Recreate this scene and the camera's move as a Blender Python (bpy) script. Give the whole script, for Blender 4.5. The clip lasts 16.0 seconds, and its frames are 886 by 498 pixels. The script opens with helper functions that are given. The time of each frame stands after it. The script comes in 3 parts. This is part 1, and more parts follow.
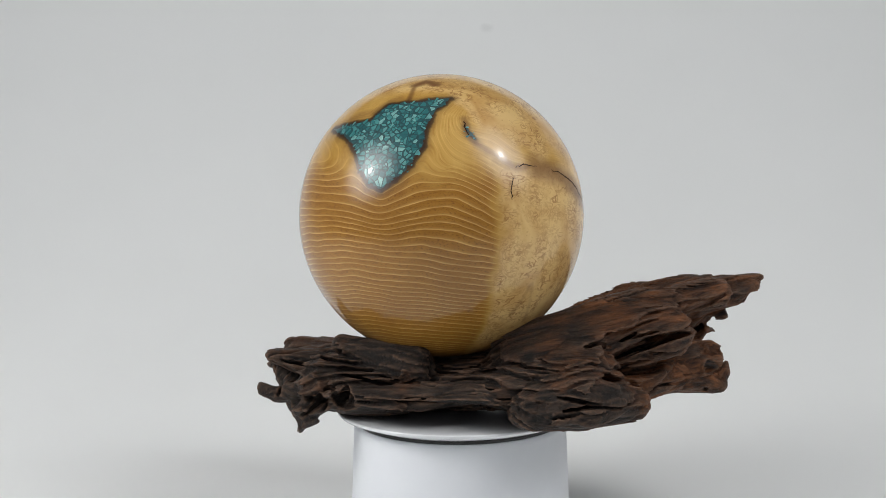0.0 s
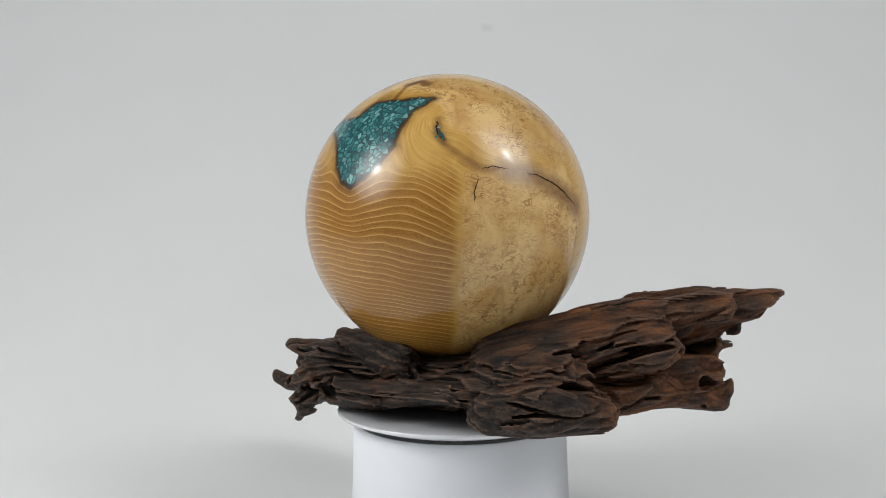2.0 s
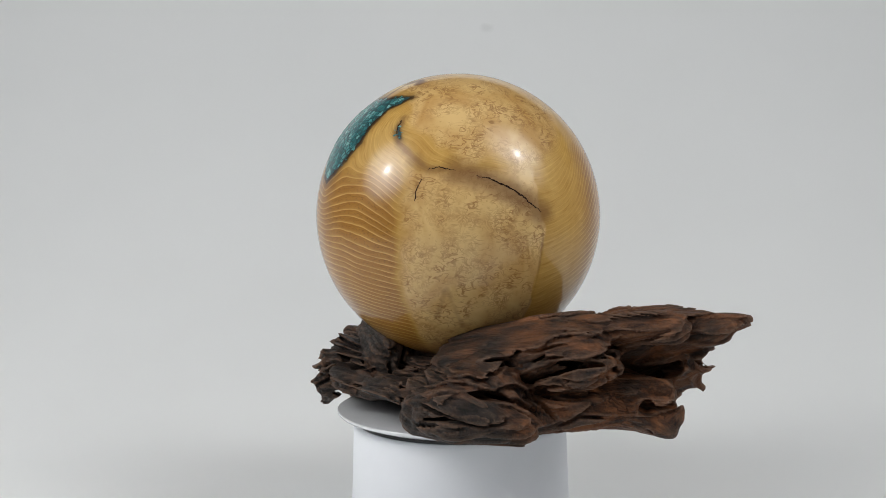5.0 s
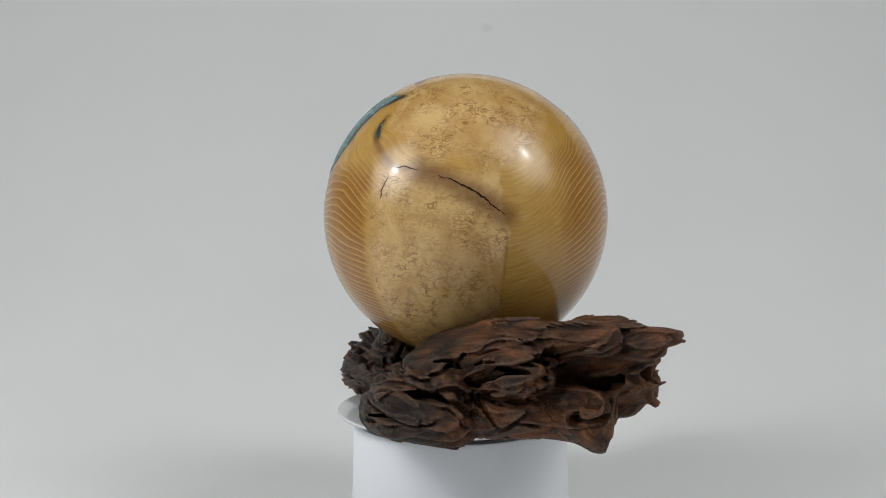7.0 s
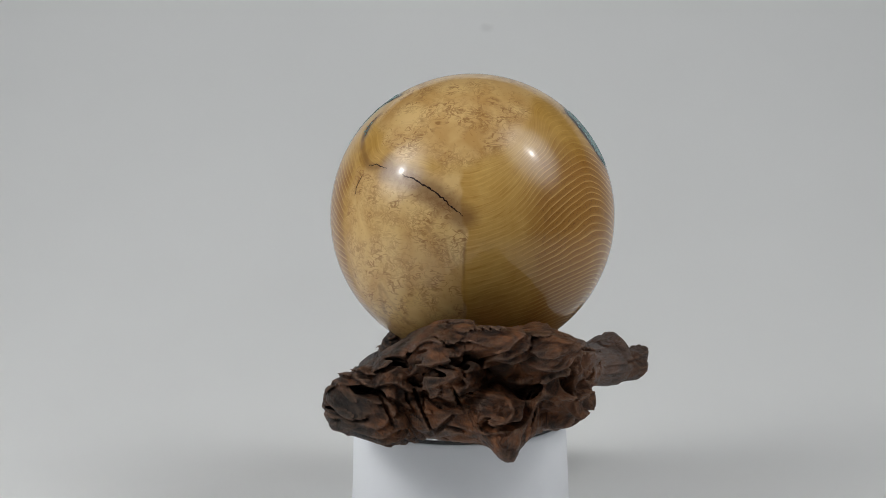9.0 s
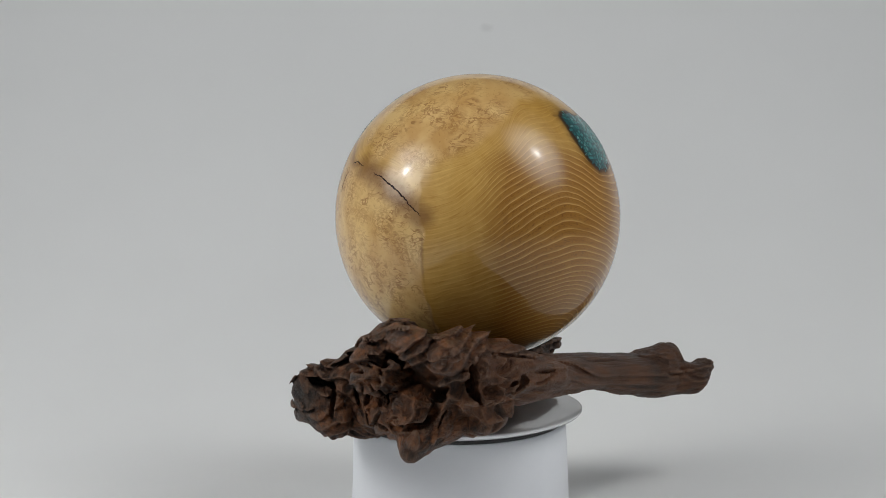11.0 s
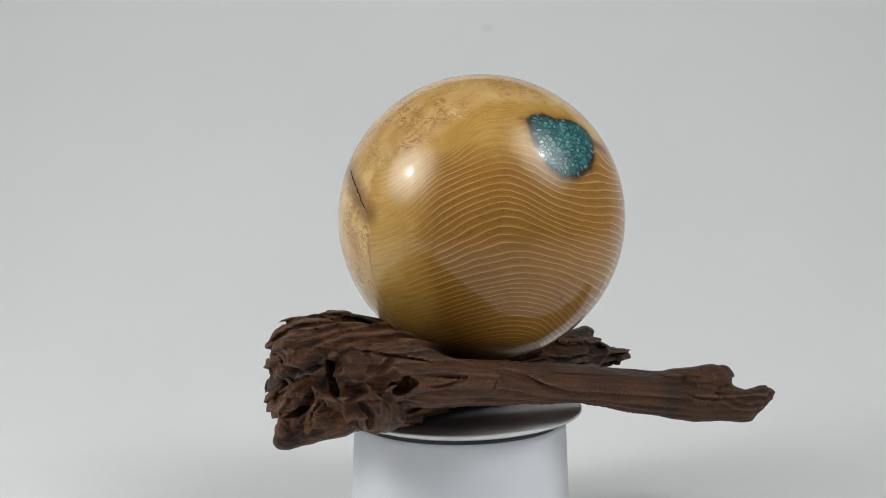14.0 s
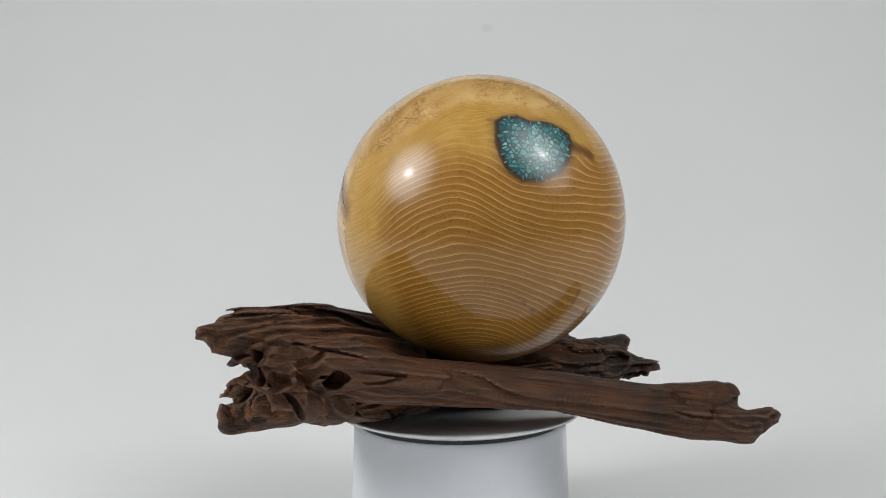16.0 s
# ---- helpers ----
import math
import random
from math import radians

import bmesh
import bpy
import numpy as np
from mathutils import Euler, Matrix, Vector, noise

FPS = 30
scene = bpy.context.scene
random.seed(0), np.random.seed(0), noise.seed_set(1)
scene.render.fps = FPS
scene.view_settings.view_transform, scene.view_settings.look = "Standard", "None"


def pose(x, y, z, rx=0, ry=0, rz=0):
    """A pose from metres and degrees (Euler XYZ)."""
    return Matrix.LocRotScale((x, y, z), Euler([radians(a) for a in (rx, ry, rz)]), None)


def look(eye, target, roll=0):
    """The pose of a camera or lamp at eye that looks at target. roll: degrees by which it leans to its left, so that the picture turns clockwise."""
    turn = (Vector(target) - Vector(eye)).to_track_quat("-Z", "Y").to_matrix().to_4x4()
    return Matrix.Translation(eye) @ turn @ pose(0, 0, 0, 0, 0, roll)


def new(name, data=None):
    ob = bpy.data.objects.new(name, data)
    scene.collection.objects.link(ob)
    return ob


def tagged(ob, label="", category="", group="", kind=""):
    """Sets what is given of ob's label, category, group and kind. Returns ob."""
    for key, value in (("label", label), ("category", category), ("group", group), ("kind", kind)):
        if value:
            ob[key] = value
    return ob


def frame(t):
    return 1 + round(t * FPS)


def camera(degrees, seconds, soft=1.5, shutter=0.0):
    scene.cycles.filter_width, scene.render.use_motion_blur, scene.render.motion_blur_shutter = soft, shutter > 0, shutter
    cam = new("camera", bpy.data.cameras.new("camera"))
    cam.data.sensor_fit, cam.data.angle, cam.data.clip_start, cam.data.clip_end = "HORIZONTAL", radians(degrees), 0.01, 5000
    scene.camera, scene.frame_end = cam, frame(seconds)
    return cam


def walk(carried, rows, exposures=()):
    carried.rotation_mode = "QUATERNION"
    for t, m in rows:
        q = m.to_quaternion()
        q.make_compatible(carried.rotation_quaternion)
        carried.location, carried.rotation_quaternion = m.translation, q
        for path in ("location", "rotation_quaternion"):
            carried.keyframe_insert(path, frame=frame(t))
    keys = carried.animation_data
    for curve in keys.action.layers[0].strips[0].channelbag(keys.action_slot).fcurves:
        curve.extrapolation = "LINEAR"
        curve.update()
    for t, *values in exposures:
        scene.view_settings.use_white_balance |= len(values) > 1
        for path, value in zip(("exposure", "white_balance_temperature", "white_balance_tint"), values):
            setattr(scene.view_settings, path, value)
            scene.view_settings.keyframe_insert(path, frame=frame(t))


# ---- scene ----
D = bpy.data

# ---------------------------------------------------------------- camera
TABLE_H = 0.050                      # top of the platter over the floor
LIFT = TABLE_H + 0.0675              # from the space of the fitted things to the world
EYE = (0.0, -0.7554, 0.1069 + LIFT)
AIM = (EYE[0] - 0.00845, EYE[1] + 0.99010, EYE[2] - 0.14008)
cam = camera(27.37, 16.0, soft=0.7)
walk(cam, [(0.0, look(EYE, AIM, -0.56)), (16.0, look(EYE, AIM, -0.56))],
     exposures=[(0.0, 0.0), (4.0, -0.02), (6.5, -0.17), (9.0, -0.34), (11.0, -0.32), (12.5, -0.19), (14.5, -0.03), (16.0, 0.0)])


def turn(t):
    """Degrees that the platter has turned at t seconds."""
    s = t / 16.0
    return -9.2133 * t + 0.18 * s * (1 - s) + 4.9 * s * (1 - s) * (1 - 2 * s)


# ---------------------------------------------------------------- light
world = D.worlds.new("room_light")
scene.world = world
world.use_nodes = True
world.node_tree.nodes["Background"].inputs["Color"].default_value = (0.92, 0.95, 1.0, 1)
world.node_tree.nodes["Background"].inputs["Strength"].default_value = 0.185


def softbox(name, way, dist, wide, high, watts, colour, core):
    """A diffused lamp, brightest in its middle, where the bulb sits behind the cloth."""
    lamp = D.lights.new(name, "AREA")
    lamp.shape, lamp.size, lamp.size_y, lamp.energy, lamp.color = "ELLIPSE", wide, high, watts, colour
    lamp.use_nodes = True
    tree = lamp.node_tree
    glow = tree.nodes["Emission"]
    spot = tree.nodes.new("ShaderNodeNewGeometry")
    shift = tree.nodes.new("ShaderNodeVectorMath")
    shift.operation, shift.inputs[1].default_value = "SUBTRACT", (0.5, 0.5, 0)
    size = tree.nodes.new("ShaderNodeVectorMath")
    size.operation = "LENGTH"
    fall = tree.nodes.new("ShaderNodeValToRGB")
    e = fall.color_ramp.elements
    for at, c in ((0.012, core), (0.04, 0.80), (0.11, 0.30), (0.24, 0.22), (0.34, 0.11), (0.43, 0.025)):
        e.new(at).color = (c, c, c, 1)
    e[0].color, e[-1].position, e[-1].color = (core, core, core, 1), 0.5, (0.0, 0.0, 0.0, 1)
    tree.links.new(spot.outputs["Parametric"], shift.inputs[0])
    tree.links.new(shift.outputs[0], size.inputs[0])
    tree.links.new(size.outputs["Value"], fall.inputs["Fac"])
    tree.links.new(fall.outputs["Color"], glow.inputs["Strength"])
    ob = new(name, lamp)
    mid = Vector((0, 0, 0.13))
    ob.matrix_world = look(mid + Vector(way).normalized() * dist, mid)
    return ob


softbox("lamp_left", (-0.77, -0.31, 0.55), 0.68, 0.62, 0.62, 25.6, (0.995, 0.996, 0.979), 3.0)
softbox("lamp_right", (0.65, -0.27, 0.71), 0.68, 0.58, 0.78, 22.2, (0.995, 0.996, 0.979), 2.2)


# ---------------------------------------------------------------- materials
class Nodes:
    """Short hand for a node material."""

    def __init__(self, name):
        self.mat = D.materials.new(name)
        self.mat.use_nodes = True
        self.tree = self.mat.node_tree
        self.bsdf = self.tree.nodes["Principled BSDF"]

    def add(self, kind, **settings):
        n = self.tree.nodes.new(kind)
        for key, value in settings.items():
            if key in n.inputs:
                n.inputs[key].default_value = value
        return n

    def link(self, a, b):
        self.tree.links.new(a, b)

    def attr(self, name, out="Fac"):
        n = self.tree.nodes.new("ShaderNodeAttribute")
        n.attribute_name = name
        return n.outputs[out]

    def coords(self, scale=(1, 1, 1), source=None):
        m = self.add("ShaderNodeMapping")
        m.inputs["Scale"].default_value = scale
        if source is None:
            source = self.tree.nodes.new("ShaderNodeTexCoord").outputs["Object"]
        self.link(source, m.inputs["Vector"])
        return m.outputs["Vector"]

    def noise(self, vector, scale, detail=4.0, rough=0.55, distort=0.0):
        n = self.add("ShaderNodeTexNoise", Scale=scale, Detail=detail, Roughness=rough, Distortion=distort)
        self.link(vector, n.inputs["Vector"])
        return n.outputs["Fac"]

    def ramp(self, fac, *stops):
        n = self.tree.nodes.new("ShaderNodeValToRGB")
        e = n.color_ramp.elements
        while len(e) < len(stops):
            e.new(0.5)
        for el, (at, c) in zip(e, stops):
            el.position = at
            el.color = (c, c, c, 1) if isinstance(c, (int, float)) else (*c, 1)
        self.link(fac, n.inputs["Fac"])
        return n.outputs["Color"]

    def mix(self, fac, a, b, mode="MIX"):
        n = self.tree.nodes.new("ShaderNodeMix")
        n.data_type, n.blend_type = "RGBA", mode
        for value, socket in ((fac, n.inputs[0]), (a, n.inputs[6]), (b, n.inputs[7])):
            if isinstance(value, (int, float)):
                socket.default_value = value if socket is n.inputs[0] else (value, value, value, 1)
            elif isinstance(value, tuple):
                socket.default_value = (*value, 1)
            else:
                self.link(value, socket)
        return n.outputs[2]

    def math(self, op, a, b=0.0, c=0.0):
        n = self.tree.nodes.new("ShaderNodeMath")
        n.operation = op
        for value, socket in zip((a, b, c), n.inputs):
            if isinstance(value, (int, float)):
                socket.default_value = value
            else:
                self.link(value, socket)
        return n.outputs[0]

    def set(self, **values):
        for key, value in values.items():
            socket = self.bsdf.inputs[key.replace("_", " ")]
            if isinstance(value, (int, float)):
                socket.default_value = value
            elif isinstance(value, tuple):
                socket.default_value = (*value, 1)
            else:
                self.link(value, socket)
        return self

    def bump(self, height, strength, distance):
        n = self.add("ShaderNodeBump", Strength=strength, Distance=distance)
        self.link(height, n.inputs["Height"])
        self.link(n.outputs["Normal"], self.bsdf.inputs["Normal"])
        return n


def white_cloth():
    m = Nodes("backdrop_card")
    c = m.coords()
    fine = m.noise(c, 900, 3)
    broad = m.noise(c, 6, 2)
    col = m.mix(m.ramp(broad, (0.3, 0.0), (0.7, 1.0)), (0.795, 0.808, 0.808), (0.82, 0.833, 0.833))
    # one faint smudge on the upright part
    far = m.tree.nodes.new("ShaderNodeVectorMath")
    far.operation, far.inputs[1].default_value = "DISTANCE", (0.0218, 0.573, 0.198)
    m.link(c, far.inputs[0])
    smudge = m.math("ADD", far.outputs["Value"], m.math("MULTIPLY", m.math("SUBTRACT", m.noise(c, 160, 3), 0.5), 0.006))
    col = m.mix(m.ramp(m.math("MULTIPLY", smudge, 40.0), (0.05, 0.14), (0.22, 0.0)), col, (0.3, 0.3, 0.3))
    m.set(Base_Color=col, Roughness=0.85)
    m.bump(fine, 0.05, 0.0004)
    return m.mat


def white_plastic(name, rough, coat, lo, hi):
    m = Nodes(name)
    c = m.coords()
    col = m.mix(m.ramp(m.noise(c, 40, 4), (0.35, 0.0), (0.7, 1.0)), lo, hi)
    m.set(Base_Color=col, Roughness=rough, Coat_Weight=coat, Coat_Roughness=0.04)
    m.bump(m.noise(c, 1500, 2), 0.03, 0.0002)
    return m.mat


def black_rubber():
    m = Nodes("black_rubber")
    m.set(Base_Color=m.mix(m.noise(m.coords(), 300, 3), (0.012, 0.012, 0.013), (0.03, 0.03, 0.03)), Roughness=0.4)
    return m.mat


def dark_driftwood():
    m = Nodes("dark_driftwood")
    g = m.coords(source=m.attr("grain", "Vector"))
    obj = m.coords()
    fibre = m.noise(m.coords((0.10, 1, 1), g), 950, 6, 0.62)
    streak = m.noise(m.coords((0.07, 1, 1), g), 420, 5, 0.62)
    patch = m.noise(obj, 40, 4, 0.6)
    side = m.tree.nodes.new("ShaderNodeSeparateXYZ")
    m.link(obj, side.inputs[0])
    warm = m.math("ADD", patch, m.math("MULTIPLY", m.math("MINIMUM", m.math("MAXIMUM", m.math("ADD", side.outputs["X"], side.outputs["Y"]), -0.05), 0.08), 2.2))
    grey = m.mix(m.ramp(streak, (0.36, 0.0), (0.64, 1.0)), (0.0015, 0.001, 0.001), (0.050, 0.034, 0.026))
    red = m.mix(m.ramp(streak, (0.30, 0.0), (0.72, 1.0)), (0.006, 0.0025, 0.0015), (0.25, 0.095, 0.037))
    col = m.mix(m.ramp(warm, (0.44, 0.0), (0.66, 1.0)), grey, red)
    dark_streak = m.noise(m.coords((0.22, 1, 1), g), 170, 4, 0.6)
    # the weathered side has near-black streaks along the grain, the inner side is worn to an even brown
    inner = m.ramp(m.math("ADD", m.math("MULTIPLY", side.outputs["Y"], 25.0), m.math("SUBTRACT", patch, 0.6)), (0.25, 0.0), (0.75, 1.0))
    col = m.mix(m.math("MULTIPLY", m.ramp(dark_streak, (0.40, 0.82), (0.56, 0.0)), m.math("SUBTRACT", 1.0, m.math("MULTIPLY", inner, 0.7))), col, (0.005, 0.004, 0.0035))
    col = m.mix(m.math("MULTIPLY", inner, 0.5), col, m.mix(patch, (0.022, 0.009, 0.005), (0.085, 0.038, 0.019)))
    # pale ridge edges: part wear, part highlight put into the colour
    edge = m.tree.nodes.new("ShaderNodeNewGeometry").outputs["Pointiness"]
    worn_glint = m.math("MULTIPLY", m.ramp(edge, (0.503, 0.0), (0.555, 1.0)), m.ramp(fibre, (0.35, 0.2), (0.65, 1.0)))
    col = m.mix(m.math("MULTIPLY", worn_glint, 0.75), col, (0.23, 0.135, 0.09))
    m.set(Base_Color=col, Roughness=m.ramp(fibre, (0.3, 0.34), (0.7, 0.60)), Specular_IOR_Level=0.24)
    m.bump(m.math("ADD", fibre, m.math("MULTIPLY", streak, 1.4)), 1.0, 0.0010)
    return m.mat


CARD, PLASTIC, BODY, RUBBER, DRIFT = (white_cloth(), white_plastic("glossy_white_plastic", 0.22, 0.9, (0.70, 0.715, 0.735), (0.75, 0.765, 0.785)),
                                           white_plastic("satin_white_plastic", 0.55, 0.0, (0.78, 0.80, 0.84), (0.81, 0.83, 0.87)), black_rubber(),
                                           dark_driftwood())


# ---------------------------------------------------------------- mesh helpers
def part(name, bm, material, parent=None, label=""):
    me = D.meshes.new(name)
    bm.to_mesh(me)
    bm.free()
    me.materials.append(material)
    ob = new(name, me)
    ob.parent = parent
    return tagged(ob, label)


def lathe(profile, steps=128):
    """A solid turned about z from (radius, height) pairs."""
    bm = bmesh.new()
    rings = []
    for r, z in profile:
        if r == 0:
            rings.append([bm.verts.new((0, 0, z))])
        else:
            rings.append([bm.verts.new((r * math.cos(a), r * math.sin(a), z)) for a in np.linspace(0, 2 * math.pi, steps, endpoint=False)])
    for a, b in zip(rings, rings[1:]):
        for i in range(steps):
            j = (i + 1) % steps
            if len(a) == 1 and len(b) > 1:
                bm.faces.new((a[0], b[i], b[j]))
            elif len(b) == 1 and len(a) > 1:
                bm.faces.new((a[i], b[0], a[j]))
            elif len(a) > 1:
                bm.faces.new((a[i], b[i], b[j], a[j]))
    for f in bm.faces:
        f.smooth = True
    bmesh.ops.recalc_face_normals(bm, faces=bm.faces)
    return bm


# ---------------------------------------------------------------- setting
def backdrop():
    """A sheet of white card: a flat floor, a wide bend, and an upright back."""
    wall, bend, front, half, top = 0.70, 0.55, -1.6, 1.6, 1.6
    prof = [(front, 0.0), (-0.6, 0.0), (0.0, 0.0)]
    for i in range(0, 25):
        a = math.pi / 2 * i / 24
        prof.append((wall - bend + bend * math.sin(a), bend - bend * math.cos(a)))
    prof.append((wall, top))
    bm = bmesh.new()
    cols = []
    for x in np.linspace(-half, half, 9):
        cols.append([bm.verts.new((x, y, z)) for y, z in prof])
    for a, b in zip(cols, cols[1:]):
        for k in range(len(prof) - 1):
            bm.faces.new((a[k], b[k], b[k + 1], a[k + 1])).smooth = True
    extra = bmesh.ops.extrude_face_region(bm, geom=bm.faces[:])
    bmesh.ops.translate(bm, vec=(0, 0.0, -0.003), verts=[v for v in extra["geom"] if isinstance(v, bmesh.types.BMVert)])
    bmesh.ops.recalc_face_normals(bm, faces=bm.faces)
    ob = part("backdrop", bm, CARD)
    return tagged(ob, "seamless white card backdrop curving up behind the turntable", "backdrop", kind="structure")


def turntable():
    base = tagged(new("turntable"), "round white motorised display turntable on white card", "turntable")
    part("body", lathe([(0, 0), (0.0462, 0), (0.0466, 0.0008), (0.0450, 0.0425), (0.0444, 0.0440), (0.0430, 0.0444), (0, 0.0444)]), BODY, base, "satin white plastic drum")
    part("gap_ring", lathe([(0, 0.0443), (0.0436, 0.0443), (0.0438, 0.0447), (0.0438, 0.0456), (0.0434, 0.0459), (0, 0.0459)]), RUBBER, base, "black gap under the platter")
    plate = part("platter", lathe([(0, 0.0458), (0.0440, 0.0458), (0.0446, 0.0460), (0.0512, 0.0484), (0.0519, 0.0492), (0.0518, 0.0498),
                                   (0.0511, 0.0500), (0.0350, 0.0499), (0.0, 0.0499)]), PLASTIC, base, "glossy white plastic disc")
    return base, plate


# ---------------------------------------------------------------- driftwood
BALL_R = 0.060
BALL_AT = (-0.00704, 0.00690, 0.01290 + LIFT)


class Rough:
    """Smooth value noise on arrays of points."""

    def __init__(self, seed):
        self.t = np.random.RandomState(seed).rand(4096).astype(np.float32) * 2 - 1

    def __call__(self, x, y, z):
        xi, yi, zi = np.floor(x), np.floor(y), np.floor(z)
        fx, fy, fz = x - xi, y - yi, z - zi
        fx, fy, fz = (f * f * (3 - 2 * f) for f in (fx, fy, fz))
        xi, yi, zi = xi.astype(np.int64), yi.astype(np.int64), zi.astype(np.int64)
        out = 0
        for dx in (0, 1):
            for dy in (0, 1):
                for dz in (0, 1):
                    h = ((xi + dx) * 73856093 ^ (yi + dy) * 19349663 ^ (zi + dz) * 83492791) & 4095
                    out = out + self.t[h] * (fx if dx else 1 - fx) * (fy if dy else 1 - fy) * (fz if dz else 1 - fz)
        return out


class Lump:
    """A body on a grid of points, grown from limbs, whose surface is drawn as a net of quads. Lengths in millimetres."""

    def __init__(self, lo, hi, step):
        self.lo, self.step = np.array(lo, float), step
        self.n = [int((b - a) / step) + 1 for a, b in zip(lo, hi)]
        self.d = np.full(self.n, 40.0, np.float32)
        self.grain = np.zeros((*self.n, 3), np.float32)
        self.owner = np.zeros(self.n, np.int8)
        self.axes = [np.array((1.0, 0, 0))]

    def box(self, lo, hi):
        a = [max(0, int((l - o) / self.step)) for l, o in zip(lo, self.lo)]
        b = [min(n, int((h - o) / self.step) + 2) for h, o, n in zip(hi, self.lo, self.n)]
        cut = tuple(slice(i, j) for i, j in zip(a, b))
        axes = [(self.lo[k] + np.arange(a[k], b[k]) * self.step).astype(np.float32) for k in range(3)]
        return cut, np.meshgrid(*axes, indexing="ij")

    def limb(self, nodes, seed=1, rough=1.6, blend=2.5, long=30.0, fine=5.0, twist=0.0, cut=False):
        """nodes: (x, y, z, half width, half height) along the limb. rough: how deep its furrows are; long, fine: their length and width."""
        P = np.array(nodes, float)
        big = P[:, 3:].max() + 8
        where, (X, Y, Z) = self.box(P[:, :3].min(0) - big, P[:, :3].max(0) + big)
        best = np.full(X.shape, 60.0, np.float32)
        along = np.zeros(X.shape, np.float32)
        run = 0.0
        for a, b in zip(P, P[1:]):
            v = b[:3] - a[:3]
            l = np.linalg.norm(v)
            k = (((X - a[0]) * v[0] + (Y - a[1]) * v[1] + (Z - a[2]) * v[2]) / (l * l))
            k = np.clip(k, 0, 1)
            w, h = a[3] + k * (b[3] - a[3]), a[4] + k * (b[4] - a[4])
            dx, dy, dz = X - a[0] - k * v[0], Y - a[1] - k * v[1], Z - a[2] - k * v[2]
            q = np.sqrt((dx * dx + dy * dy) / (w * w) + dz * dz / (h * h))
            d = (q - 1) * np.minimum(w, h)
            closer = d < best
            best = np.where(closer, d, best)
            along = np.where(closer, run + k * l, along)
            run += l
        axis = P[-1, :3] - P[0, :3]
        axis /= np.linalg.norm(axis)
        side = np.cross(axis, (0, 0, 1))
        side /= np.linalg.norm(side)
        up = np.cross(side, axis)
        rel = (X - P[0, 0], Y - P[0, 1], Z - P[0, 2])
        u = sum(r * c for r, c in zip(rel, axis))
        v = sum(r * c for r, c in zip(rel, side))
        w = sum(r * c for r, c in zip(rel, up))
        if twist:
            a = u * twist
            v, w = v * np.cos(a) - w * np.sin(a), v * np.sin(a) + w * np.cos(a)
        if rough:
            n1, n2, n3 = Rough(seed), Rough(seed + 50), Rough(seed + 90)
            sway = n3(u / long, v / 16, w / 16) * fine * 0.9
            vv, ww = v + sway, w + n3(u / long + 7, v / 16, w / 16) * fine * 0.9
            crease = 1 - np.abs(n1(u / long, vv / fine, ww / fine)) * 2.2
            crease = np.clip(crease, 0, 1) ** 2
            small = 1 - np.abs(n2(u / (long * 0.5), vv / (fine * 0.42), ww / (fine * 0.42))) * 2.2
            small = np.clip(small, 0, 1) ** 2
            swell = n2(u / (long * 0.8), v / (fine * 2.2), w / (fine * 2.2))
            shelf = (ww + 0.55 * vv) / (fine * 0.9) + n2(u / long + 3, v / 13, w / 13) * 1.3
            shelf = shelf - np.floor(shelf)
            shelf = np.where(shelf < 0.87, shelf / 0.87, (1 - shelf) / 0.13)
            best = best + rough * (crease * 0.75 + small * 0.25 + shelf * (1.7 if long > 20 else 0.5) - swell * 0.5 - (1.0 if long > 20 else 0.5))
        old = self.d[where]
        if cut:
            self.d[where] = np.maximum(old, -best)
            return
        near = best < old
        k = np.clip(0.5 + 0.5 * (old - best) / blend, 0, 1)
        self.d[where] = old + (best - old) * k - blend * k * (1 - k)
        self.axes.append(axis)
        self.owner[where] = np.where(near, len(self.axes) - 1, self.owner[where])
        g = self.grain[where]
        for c, value in enumerate((u, v, w)):
            g[..., c] = np.where(near, value + seed * 17.0, g[..., c])

    def skin(self, rng, count, keep):
        """Random places on the surface: where, the outward way, and the way of the grain."""
        near = np.argwhere(np.abs(self.d[2:-2, 2:-2, 2:-2]) < self.step * 0.6) + 2
        spots = near[rng.permutation(len(near))]
        made = 0
        for i, j, k in spots:
            at = self.lo + np.array((i, j, k)) * self.step
            if not keep(*at):
                continue
            n = np.array((self.d[i + 2, j, k] - self.d[i - 2, j, k], self.d[i, j + 2, k] - self.d[i, j - 2, k], self.d[i, j, k + 2] - self.d[i, j, k - 2]))
            if np.linalg.norm(n) < 1e-4:
                continue
            n /= np.linalg.norm(n)
            g = self.axes[self.owner[i, j, k]] + rng.randn(3) * 0.10
            g = g - n * (g @ n)
            if np.linalg.norm(g) < 0.62:
                continue
            yield at, n, g / np.linalg.norm(g)
            made += 1
            if made == count:
                return

    def splinter(self, at, n, g, length, wide, deep, bend, cut, blend=0.5, proud=1.2):
        """A narrow ridge, or with cut a narrow cleft, along the grain."""
        b = np.cross(n, g)
        r = np.abs(g) * length + np.abs(b) * (wide + abs(bend)) + np.abs(n) * deep + 2
        where, (X, Y, Z) = self.box(at - r, at + r)
        X, Y, Z = X - at[0], Y - at[1], Z - at[2]
        u, v, w = (X * a[0] + Y * a[1] + Z * a[2] for a in (g, b, n))
        v = v + bend * np.sin(u / length * 2.6 + at[0])
        taper = np.clip(1 - (u / length) ** 2, 0.02, 1) ** 0.5
        d = (np.sqrt((v / (wide * taper)) ** 2 + (w / (deep * taper)) ** 2) - 1) * wide * taper
        d = np.maximum(d, np.abs(u) - length)
        old = self.d[where]
